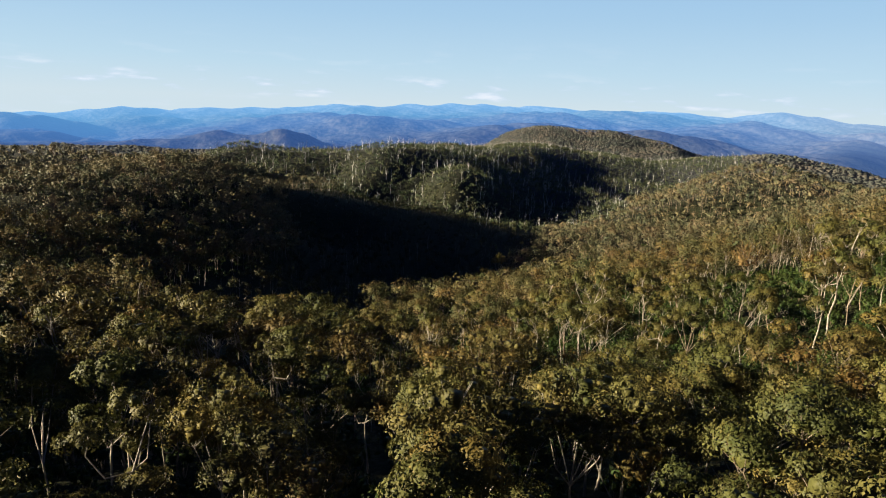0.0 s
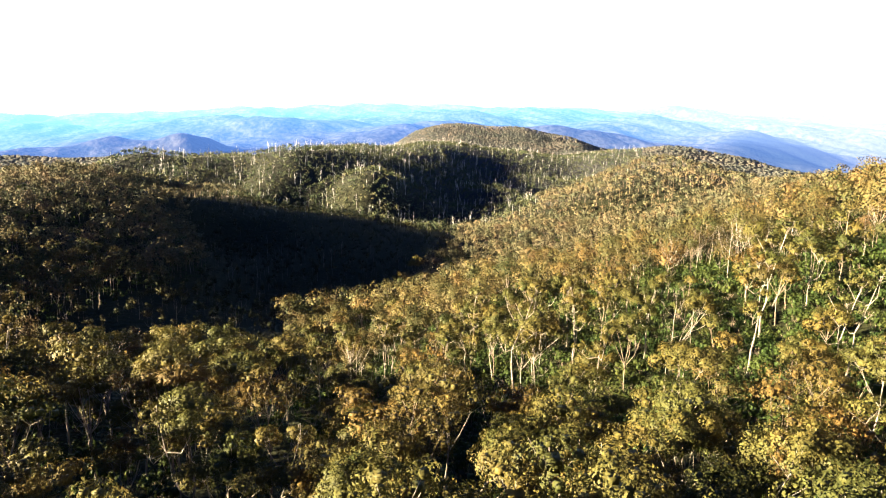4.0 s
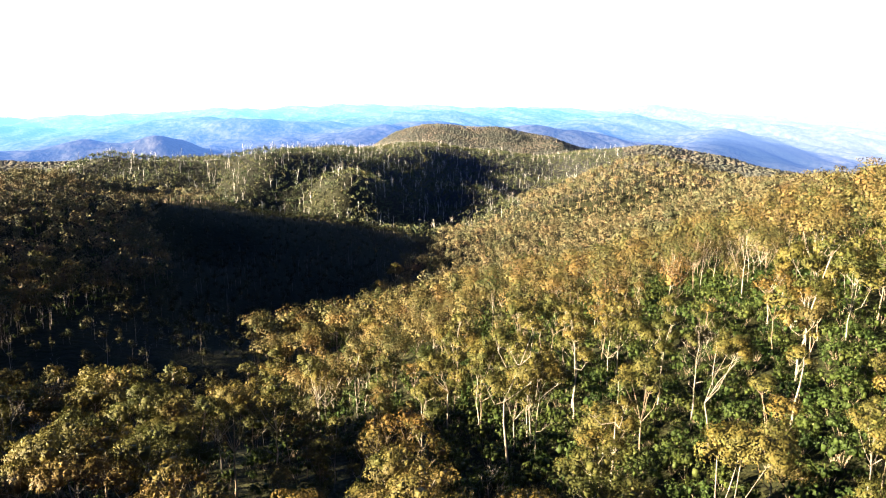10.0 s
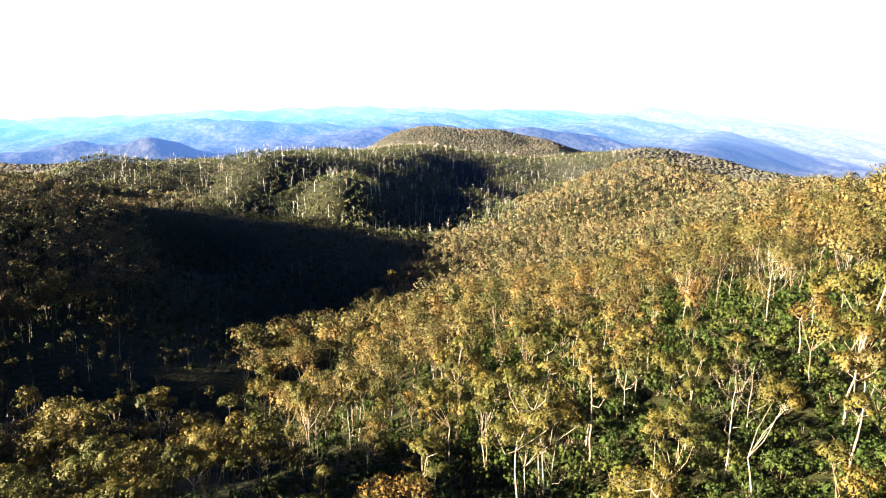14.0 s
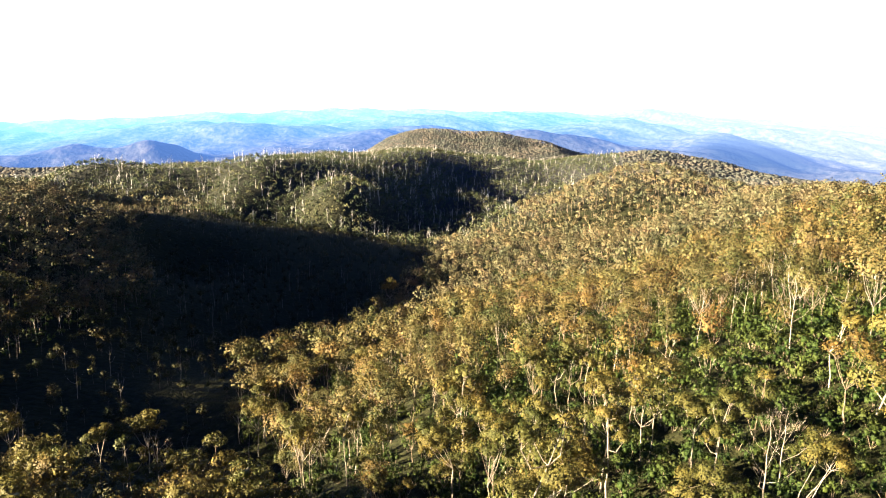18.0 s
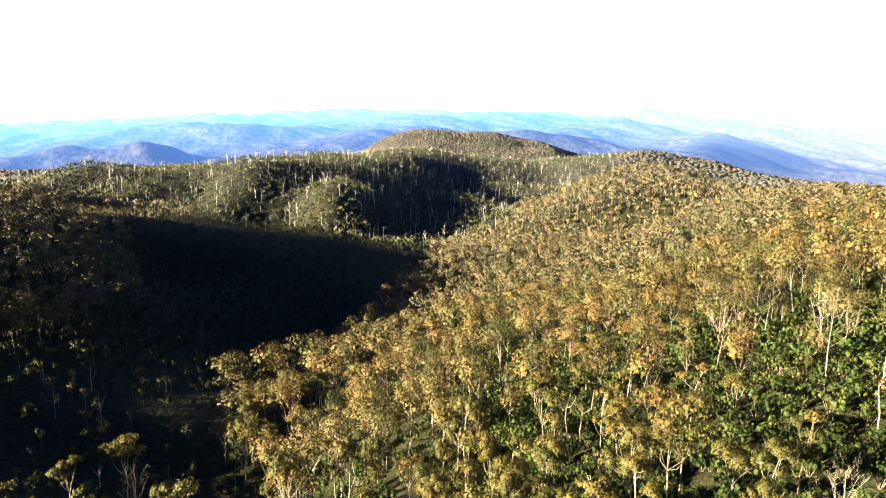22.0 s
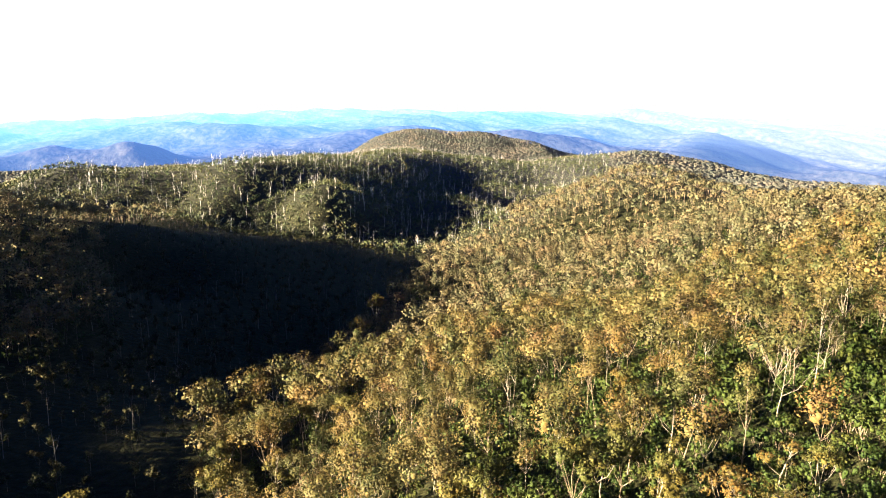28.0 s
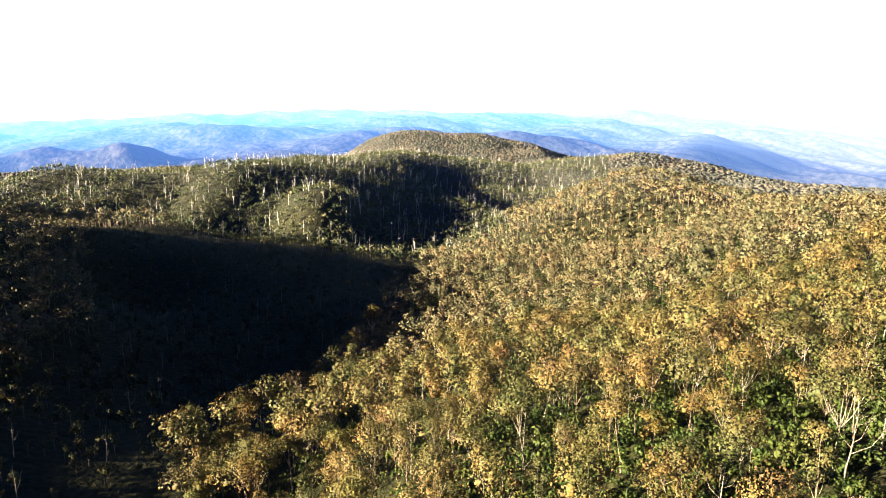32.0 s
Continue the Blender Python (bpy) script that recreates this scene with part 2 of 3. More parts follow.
SPURS = (
    (-20, 1200, 55, 110, 24.0),
    (252, 656, 170, 284, 41.5),
    (-420, 740, 90, 90, -26.5),
    (120, 740, 70, 116, -11.7),
    (180, 740, 70, 116, -14.2),
    (120, 860, 117, 69, 25.0),
    (-300, 860, 117, 69, -14.9),
    (-180, 860, 90, 90, -28.4),
    (-12, 920, 170, 284, -37.2),
    (-185, 915, 70, 116, 34.0),
    (-600, 920, 117, 69, -18.6),
    (-540, 980, 70, 116, 28.7),
    (-420, 1040, 117, 69, 14.9),
    (-60, 1040, 70, 116, -27.4),
    (-300, 1100, 70, 116, 16.2),
    (-276, 1316, 170, 284, 44.9),
    (120, 1316, 287, 169, -56.5),
    (-60, 1520, 70, 116, -22.0),
    (-180, 1580, 70, 116, 18.9),
    (144, 1616, 183, 107, -27.6),
    (-144, 1844, 220, 220, 35.0),
    (200, 1010, 130, 110, 42.0),
    (-50, 1000, 70, 80, 25.0),
    (-370, 1060, 60, 60, 10.0),
    (460, 1950, 260, 200, 54.0),
    # two hills out of view, added to lengthen the valley's shadow
    (-440, 610, 50, 60, 8.0),
    (-710, 505, 75, 80, 125.0),
)
RIDGES = (
    (-330, 2700, 170, 220, 40.0),
    (70, 2850, 240, 260, 16.0),
    (-150, -400, 456, 268, 83.6),
    (-570, -190, 350, 350, 32.2),
    (600, -40, 782, 460, 122.2),
    (960, -40, 465, 775, -31.9),
    (-570, 560, 150, 190, -50.0),
    # two unseen dips, added to let sun onto the left flank
    (-640, 330, 170, 170, -40.0),
    (-480, 420, 110, 110, -18.0),
    (-1200, 320, 465, 775, 42.3),
    (-570, 440, 271, 452, 61.9),
    (1110, 1700, 350, 350, -26.8),
    (600, 1760, 600, 600, -25.2),
    (60, 2120, 456, 268, -27.3),
    (270, 2540, 271, 452, -12.8),
    (-1200, 2600, 775, 1291, -59.5),
    (-110, 2780, 350, 350, 44.0),
    (-570, 2750, 271, 452, -28.2),
    (960, 2840, 465, 775, -46.5),
    (60, 3170, 456, 268, -37.9),
)


def ground_z(x, y):
    """Height of the ground at x, y (numbers or arrays)."""
    x, y = np.asarray(x, float), np.asarray(y, float)
    z = np.full(np.broadcast(x, y).shape, -20.0)
    for cx, cy, sx, sy, h in KNOLLS + SPURS + RIDGES:
        z = z + h * np.exp(-(((x - cx) / sx) ** 2) - ((y - cy) / sy) ** 2)
    d = np.hypot(x, y)
    grow = np.clip(d / 900, 0.25, 1.0)
    z = z + 7 * np.cos((x + 445) * 2 * np.pi / 130) * np.exp(-(((y - 940) / 120) ** 2)) * np.clip((x + 580) / 60, 0, 1) * np.clip((-85 - x) / 50, 0, 1)
    z = z + grow * (2.2 * np.sin(x / 31 + 0.7 * np.sin(y / 47)) + 1.8 * np.sin(y / 37 + 1.3 * np.sin(x / 53)))
    return z - 40 * np.clip((d - 2600) / 1500, 0, 1) - 110 * np.clip((d - 1900) / 800, 0, 1) * np.clip((np.abs(x) - 250) / 600, 0, 1)


def raw_mesh(name, verts, quads=None, normals=None, material=None, smooth=False):
    """A mesh straight from arrays of vertices and quads, with the vertices' own normals where given."""
    me = bpy.data.meshes.new(name)
    loops = np.asarray(quads, np.int32).ravel()
    me.vertices.add(len(verts))
    me.vertices.foreach_set("co", np.asarray(verts, np.float32).ravel())
    me.loops.add(len(loops))
    me.loops.foreach_set("vertex_index", loops)
    me.polygons.add(len(quads))
    me.polygons.foreach_set("loop_start", (np.arange(len(quads)) * 4).astype(np.int32))
    if smooth:
        me.polygons.foreach_set("use_smooth", np.ones(len(quads), bool))
    me.update(calc_edges=True)
    if normals is not None:
        me.attributes.new("custom_normal", "FLOAT_VECTOR", "POINT").data.foreach_set("vector", (normals / np.linalg.norm(normals, axis=1, keepdims=True)).astype(np.float32).ravel())
    if material:
        me.materials.append(material)
    return me


def build_ground():
    rings = np.concatenate([np.linspace(0, 400, 70), np.geomspace(407, 4900, 90)])
    angles = np.linspace(0, 2 * np.pi, 341)[:-1]
    r, a = np.meshgrid(rings, angles, indexing="ij")
    x, y = r * np.cos(a), 60 + r * np.sin(a)
    v = np.stack([x, y, ground_z(x, y)], -1).reshape(-1, 3)
    n = len(angles)
    i, j = np.meshgrid(np.arange(len(rings) - 1), np.arange(n), indexing="ij")
    q = np.stack([i * n + j, (i + 1) * n + j, (i + 1) * n + (j + 1) % n, i * n + (j + 1) % n], -1).reshape(-1, 4)
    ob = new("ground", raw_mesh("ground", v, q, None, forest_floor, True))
    tagged(ob, "dark leaf-littered forest floor of steep rolling hills", "ground", kind="structure")


build_ground()


def build_distance():
    """The far country: one rising sheet of rounded hills, up to the skyline."""
    rng = np.random.RandomState(4)
    az = np.radians(np.linspace(-50, 50, 460))
    deep = np.linspace(0, 1, 150)
    A, D = np.meshgrid(az, deep, indexing="ij")
    rad = 2700 + D * 2100
    rise = np.interp(rad, (2700, 3000, 3400, 3850, 4300, 4620, 4800), (-190, -92, -58, -16, 36, 92, 78))
    z = rise - 24 * rad / 1200 * np.clip(A / 0.58, -1.2, 1.2) ** 2
    arc = A * rad
    hills = [(-0.462, 3080, 150, 100, 82), (-0.545, 3170, 130, 110, 60), (-0.285, 2980, 190, 90, 34), (0.36, 3240, 260, 110, 40)]
    for _ in range(240):
        r = 2950 + 1800 * rng.rand()
        s = rng.uniform(70, 180)
        flat = np.interp(r, (3000, 3500, 4000, 4700), (0.12, 0.17, 0.15, 0.06))
        hill = (rng.uniform(-0.85, 0.85), r, s * rng.uniform(1.2, 2.6), s, rng.uniform(0.7, 1.3) * flat * s)
        if r > 3500 or abs(hill[0] + 0.42) > 0.16:
            hills.append(hill)
    for a0, r0, wide, long, high in hills:
        z = z + high * np.exp(-(((arc - a0 * rad) / wide) ** 2) - ((rad - r0) / long) ** 2)
    folds = 0
    for n in range(6):
        w, th = 75 / 1.4**n, rng.uniform(0.3, 2.8)
        folds = folds + np.sin((arc * math.cos(th) + rad * math.sin(th)) / w + rng.rand() * 6.28 + 0.9 * folds) / 1.35**n
    z = z + folds * 6
    v = np.stack([np.sin(A) * rad, 60 + np.cos(A) * rad, z], -1).reshape(-1, 3)
    n = len(deep)
    i, j = np.meshgrid(np.arange(len(az) - 1), np.arange(n - 1), indexing="ij")
    q = np.stack([i * n + j, (i + 1) * n + j, (i + 1) * n + j + 1, i * n + j + 1], -1).reshape(-1, 4)
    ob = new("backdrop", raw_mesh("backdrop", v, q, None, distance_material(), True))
    tagged(ob, "hazy blue forested ranges far off on the horizon", "hills", kind="structure")


build_distance()


# ---- trees ----
def tubes(segments, sides):
    """Tapered tubes: an array of rows (p0, p1, r0, r1) as (N, 8)."""
    s = np.asarray(segments, float)
    p0, p1, r0, r1 = s[:, 0:3], s[:, 3:6], s[:, 6], s[:, 7]
    d = p1 - p0
    d /= np.linalg.norm(d, axis=1, keepdims=True) + 1e-9
    ref = np.where(np.abs(d[:, 2:3]) < 0.9, np.array([[0, 0, 1.0]]), np.array([[1.0, 0, 0]]))
    u = np.cross(d, ref)
    u /= np.linalg.norm(u, axis=1, keepdims=True) + 1e-9
    w = np.cross(d, u)
    a = np.arange(sides) * 2 * np.pi / sides
    ring = u[:, None] * np.cos(a)[None, :, None] + w[:, None] * np.sin(a)[None, :, None]
    v = np.concatenate([p0[:, None] + ring * r0[:, None, None], p1[:, None] + ring * r1[:, None, None]], 1).reshape(-1, 3)
    k = np.arange(sides)
    one = np.stack([k, (k + 1) % sides, sides + (k + 1) % sides, sides + k], -1)
    q = (np.arange(len(s)) * 2 * sides)[:, None, None] + one[None]
    return v, q.reshape(-1, 4), np.concatenate([ring, ring], 1).reshape(-1, 3)


def leaf_cards(rng, centres, out, length, width, droop=0.5, stray=0.5):
    """A pointed leaf spray at each centre: a bent diamond that hangs a little."""
    n = len(centres)
    nm = out + rng.normal(size=(n, 3)) * stray
    ax = np.cross(nm, rng.normal(size=(n, 3))) - np.array([0, 0, droop])
    ax /= np.linalg.norm(ax, axis=1, keepdims=True)
    side = np.cross(ax, nm)
    side /= np.linalg.norm(side, axis=1, keepdims=True) + 1e-9
    nm = np.cross(side, ax)
    ln = (length * rng.uniform(0.6, 1.3, n))[:, None]
    wd = (width * rng.uniform(0.6, 1.3, n))[:, None]
    b = centres - ax * ln * 0.5
    m = centres + nm * ln * 0.12
    v = np.stack([b, m + side * wd * 0.5, centres + ax * ln * 0.5, m - side * wd * 0.5], 1).reshape(-1, 3)
    lie = 0.85 * out / np.linalg.norm(out, axis=1, keepdims=True) + 0.15 * nm
    return v, np.arange(n * 4).reshape(-1, 4), np.repeat(lie / np.linalg.norm(lie, axis=1, keepdims=True), 4, 0)


def lump_base(cuts):
    """A ball of quads from a cube with so many cuts along each edge."""
    found, quads = {}, []

    def at(p):
        key = tuple(int(round(c * cuts)) for c in p)
        return found.setdefault(key, len(found))

    for axis in range(3):
        for sign in (-1, 1):
            for i in range(cuts):
                for j in range(cuts):
                    ring = []
                    for di, dj in ((0, 0), (1, 0), (1, 1), (0, 1)):
                        p = [0.0, 0.0, 0.0]
                        p[axis] = sign
                        p[(axis + 1) % 3] = -1 + 2 * (i + di) / cuts
                        p[(axis + 2) % 3] = -1 + 2 * (j + dj) / cuts
                        ring.append(at(p))
                    quads.append(ring if sign > 0 else ring[::-1])
    v = np.array(list(found), float)
    return v / np.linalg.norm(v, axis=1, keepdims=True), np.array(quads)


LUMPS = {1: lump_base(1), 2: lump_base(2)}


def lump(rng, centre, radius, flat, cuts):
    """The dense heart of a leafy clump: an uneven lump."""
    v, q = LUMPS[cuts]
    w = v * rng.uniform(0.8, 1.15, (len(v), 1)) * radius * np.array([1, 1, flat])
    a = rng.rand() * 6.28
    w = np.stack([w[:, 0] * math.cos(a) - w[:, 1] * math.sin(a), w[:, 0] * math.sin(a) + w[:, 1] * math.cos(a), w[:, 2]], 1)
    return w + np.asarray(centre), q, w / np.linalg.norm(w, axis=1, keepdims=True)


def clump(rng, centre, radius, flat, count):
    """Points on the upper shell of a leafy clump, and their way out of it."""
    d = rng.normal(size=(count, 3))
    d[:, 2] = np.abs(d[:, 2]) * np.where(rng.rand(count) < 0.75, 1, -1)
    d /= np.linalg.norm(d, axis=1, keepdims=True)
    r = radius * rng.uniform(0.82, 1.18, count)[:, None]
    return np.asarray(centre) + d * r * np.array([1, 1, flat]), d


def joined(*pieces):
    v, q, n, base = [], [], [], 0
    for p in pieces:
        if p is not None:
            v.append(p[0])
            q.append(p[1] + base)
            n.append(p[2])
            base += len(p[0])
    return np.concatenate(v), np.concatenate(q), np.concatenate(n)


def heads_of(rng, h, style):
    """The leafy heads of a crown, as (centre, radius), and the height of the fork."""
    turn = rng.rand() * 6.28
    heads = []

    def head(reach, z, r, a):
        heads.append((np.array([math.cos(a) * reach * h, math.sin(a) * reach * h, z * h]), r * h))

    if style == "dome":
        head(0.02, rng.uniform(0.84, 0.88), rng.uniform(0.11, 0.13), turn)
        for k in range(5):
            head(rng.uniform(0.12, 0.19), rng.uniform(0.70, 0.82), rng.uniform(0.085, 0.125), turn + k * 1.257 + rng.normal() * 0.2)
        return heads, 0.42
    if style == "tall":
        for k, z in enumerate((0.58, 0.68, 0.78, 0.86, 0.93)):
            head(rng.uniform(0.04, 0.13), z, rng.uniform(0.055, 0.085), turn + k * 2.3 + rng.normal() * 0.3)
        return heads, 0.5
    if style == "bent":
        for k in range(4):
            head(rng.uniform(0.05, 0.22), rng.uniform(0.72, 0.90), rng.uniform(0.08, 0.115), turn + rng.normal() * 0.9)
        return heads, 0.45
    for k, z in enumerate((0.38, 0.5, 0.62, 0.74, 0.86)):
        head(rng.uniform(0.03, 0.1), z, 0.13 - 0.014 * k, turn + k * 2.2)
    return heads, 0.25


def bare_rows(rng, h, limbs=9, twigs=4):
    """A dead gum: rows of the straight stem, and of each rising limb with its fine twigs."""
    lean = rng.normal(size=2) * 0.035
    stem = [np.array([lean[0] * z + rng.normal() * 0.012 * z, lean[1] * z + rng.normal() * 0.012 * z, z]) for z in np.linspace(0, 0.88, 8) * h]
    r0 = h * 0.0066 + 0.03
    wide = np.linspace(1.0, 0.16, 8) * r0
    wide[0] *= 1.35
    trunk = [(*stem[k], *stem[k + 1], wide[k], wide[k + 1]) for k in range(7)]
    out, turn = [], rng.rand() * 6.28

    def way(a, rise):
        return np.array([math.cos(a) * math.cos(rise), math.sin(a) * math.cos(rise), math.sin(rise)])

    for k in range(limbs):
        at = 0.38 + 0.48 * k / max(1, limbs - 1)
        spot = np.array([np.interp(at * h, [q[2] for q in stem], [q[i] for q in stem]) for i in range(3)])
        a = turn + k * 2.4 + rng.normal() * 0.25
        rise = rng.uniform(0.75, 1.1)
        length = h * (0.36 - 0.5 * (at - 0.38)) * rng.uniform(0.75, 1.1) * (1.25 if k == 0 else 1)
        r = np.interp(at * h, [q[2] for q in stem], wide) * (0.68 if k == 0 else 0.42)
        mid = spot + way(a, rise - 0.3) * length * 0.4
        tip = mid + way(a + rng.normal() * 0.25, rise + 0.15) * length * 0.6
        rows = [(*spot, *mid, r, r * 0.7), (*mid, *tip, r * 0.7, 0.015)]
        for n in range(twigs):
            f = 0.25 + 0.75 * n / twigs
            b = mid + (tip - mid) * f
            e = b + way(a + (-1) ** n * rng.uniform(0.5, 1.3), rise + rng.uniform(-0.35, 0.3)) * length * rng.uniform(0.22, 0.42)
            rows.append((*b, *e, r * 0.36 * (1.2 - f), 0.01))
            if twigs > 2:
                g = b * 0.5 + e * 0.5
                rows.append((*g, *(g + way(a + rng.normal(), rise + rng.normal() * 0.3) * length * 0.16), r * 0.18, 0.008))
        out.append(rows)
    return trunk, out


def skeleton_of(rng, height, style, plain, per_head):
    """Trunk rows, the rows of each limb with its twigs, and the clumps (centre, radius, way out)."""
    heads, fork = heads_of(rng, height, style)
    lean = rng.normal(size=2) * (0.05 if style != "bent" else 0.14)
    r0 = height * 0.0082 + 0.03
    top = fork * height
    stem = [np.array([lean[0] * z + rng.normal() * 0.1 * (z > 0), lean[1] * z + rng.normal() * 0.1 * (z > 0), z]) for z in np.linspace(0, top, 5)]
    if style in ("tall", "young"):
        high = max(heads, key=lambda q: q[0][2])[0]
        stem += [stem[-1] * 0.5 + high * 0.5 + rng.normal(size=3) * 0.2, high]
    if plain:
        stem = [stem[0], stem[len(stem) // 2], stem[-1]]
    wide = np.linspace(1, 0.45 if len(stem) == 5 else 0.2, len(stem)) * r0
    wide[0] *= 1.3
    trunk = [(*stem[k], *stem[k + 1], wide[k], wide[k + 1]) for k in range(len(stem) - 1)]
    limbs, clumps = [], []
    for number, (c, r) in enumerate(heads):
        low = [k for k in range(2 if not plain else 1, len(stem)) if stem[k][2] < c[2] - 0.6 * r] or [1]
        start = stem[low[-1]]
        base = c - np.array([0, 0, 0.55 * r])
        rl = r0 * rng.uniform(0.3, 0.44)
        mid = start * 0.45 + base * 0.55 + np.array([0, 0, -0.06 * height * rng.rand()]) + rng.normal(size=3) * 0.2
        limb = [(*start, *mid, rl, rl * 0.75), (*mid, *base, rl * 0.75, rl * 0.5)]
        for k in range(per_head):
            up = rng.uniform(-0.15, 1.0)
            a = k * 2.4 + rng.rand()
            d = np.array([math.cos(a) * math.sqrt(max(0.05, 1 - up * up)), math.sin(a) * math.sqrt(max(0.05, 1 - up * up)), up])
            e = c + d * r * rng.uniform(0.78, 1.0) * np.array([1, 1, 0.85])
            if not plain and k % 2 == 0:
                limb.append((*base, *e, rl * 0.35, 0.02))
            clumps.append((e, r * rng.uniform(0.34, 0.5), d, number))
        limbs.append(limb)
    return trunk, limbs, clumps, heads


def gum(rng, height, style, leaves, size, sides=5, thin=0.0, plain=False, per_head=9, heart=0.45, stout=1.0):
    """One gum tree: its trunk, its limbs and its leaves."""
    if style == "dead":
        (trunk, limbs), clumps, heads = bare_rows(rng, height, 5 if plain else 10, 2 if plain else 5), [], []
    else:
        trunk, limbs, clumps, heads = skeleton_of(rng, height, style, plain, per_head)
    thick = np.array([1] * 6 + [stout] * 2)
    trunk, limbs = np.array(trunk) * thick, [np.array(limb) * thick for limb in limbs]
    wood = [tubes(part_rows, sides if k == 0 else max(3, sides - 1)) for k, part_rows in enumerate([trunk] + limbs)]
    if not leaves:
        return wood, None
    kept = [c for c in clumps if rng.rand() > thin]
    weight = sum(c[1] ** 2 for c in kept)
    crown = []
    for number, (middle, reach) in enumerate(heads):
        pts, outs, hearts = [], [], []
        for c, r, d, owner in kept:
            if owner != number:
                continue
            p, o = clump(rng, c, r, 0.85, max(2, int(leaves * r * r / weight)))
            o = o + d * 0.8
            pts.append(p)
            outs.append(o / np.linalg.norm(o, axis=1, keepdims=True))
            hearts.append(lump(rng, c, r * heart, 0.85, 1))
        if thin < 0.2:
            hearts.append(lump(rng, middle, reach * 0.4, 0.8, 1))
        crown.append(joined(leaf_cards(rng, np.concatenate(pts), np.concatenate(outs), size, size * 0.5, stray=0.35), *hearts) if pts else None)
    return wood, crown


def rounded(piece, centre, share):
    """Turn a crown's normals part of the way out from its middle, so that it shades as one mass."""
    v, q, n = piece
    d = v - np.asarray(centre)
    n = n * (1 - share) + share * d / (np.linalg.norm(d, axis=1, keepdims=True) + 1e-9)
    return v, q, n / (np.linalg.norm(n, axis=1, keepdims=True) + 1e-9)


def stand_gum(rng, height, style, cards, size, cuts, heart=0.6, slim=0.6):
    """A gum for a stand: slim wood, a dense heart in each leafy head and sprays over it."""
    trunk, limbs, _clumps, heads = skeleton_of(rng, height, style, True, 3)
    rows = np.array(trunk + [row for limb in limbs for row in limb[:2]])
    rows[:, 6:] *= slim
    weight = sum(r * r for _c, r in heads)
    pts, outs, hearts = [], [], []
    for c, r in heads:
        r = r * rng.uniform(1.2, 1.5)
        for _ in range(2):
            o = rng.normal(size=3) * r * 0.42
            hearts.append(lump(rng, c + o * np.array([1, 1, 0.6]) - np.array([0, 0, 0.3 * r]), r * heart * rng.uniform(0.6, 1.0), 0.85, cuts))
            p, d = clump(rng, c + o, r * 0.88, 0.85, max(2, int(cards * r * r / weight / 2)))
            pts.append(p)
            outs.append(d)
    leaves = joined(leaf_cards(rng, np.concatenate(pts), np.concatenate(outs), size, size * 0.7, droop=0.3, stray=0.4), *hearts)
    return tubes(rows, 3), rounded(leaves, np.mean([c for c, _r in heads], 0) - np.array([0, 0, 0.04 * height]), 0.4)


def bush(rng, height, leaves, size, heads=5, cuts=2):
    """A rounded shrub of several upright leafy heads on short stems."""
    pts, outs, stems, hearts = [], [], [], []
    for k in range(heads):
        a = k * 6.28 / heads + rng.rand()
        r = height * (0.36 * rng.uniform(0.6, 1.1) if k else 0)
        c = np.array([math.cos(a) * r, math.sin(a) * r, height * rng.uniform(0.45, 0.75)])
        s = height * rng.uniform(0.2, 0.3)
        p, o = clump(rng, c, s, 1.35, max(2, leaves // heads))
        pts.append(p)
        outs.append(o)
        hearts.append(lump(rng, c, s * 0.5, 1.35, cuts))
        stems.append((0, 0, -0.3, *c, 0.05, 0.03))
    return tubes(stems, 3), joined(leaf_cards(rng, np.concatenate(pts), np.concatenate(outs), size, size * 0.5, droop=-0.5), *hearts)


def scatter(spacing, seed, keep):
    """Jittered grid places (x, y) over the land, kept where keep(x, y) is true."""
    rng = np.random.RandomState(seed)
    half = {True: 420, False: 3000}[spacing < 6]
    gx = np.arange(-half if half < 500 else -2200, half if half < 500 else 2200, spacing)
    gy = np.arange(-420, 520 if half < 500 else 3200, spacing)
    x, y = np.meshgrid(gx, gy)
    x = x.ravel() + rng.uniform(-0.7, 0.7, x.size) * spacing
    y = y.ravel() + rng.uniform(-0.7, 0.7, y.size) * spacing
    k = keep(x, y)
    return x[k], y[k]


def away(x, y):
    """Distance on the level from the camera's line over the land."""
    py = np.clip(y, 13, 125)
    return np.hypot(x + 0.045 * py, y - py)


def ahead(x, y, left=50, right=38):
    """True in the wedge of land before the camera's line."""
    a = np.degrees(np.arctan2(x, np.maximum(y + 15, 1e-3)))
    return (y > -10) & (a > -left) & (a < right)


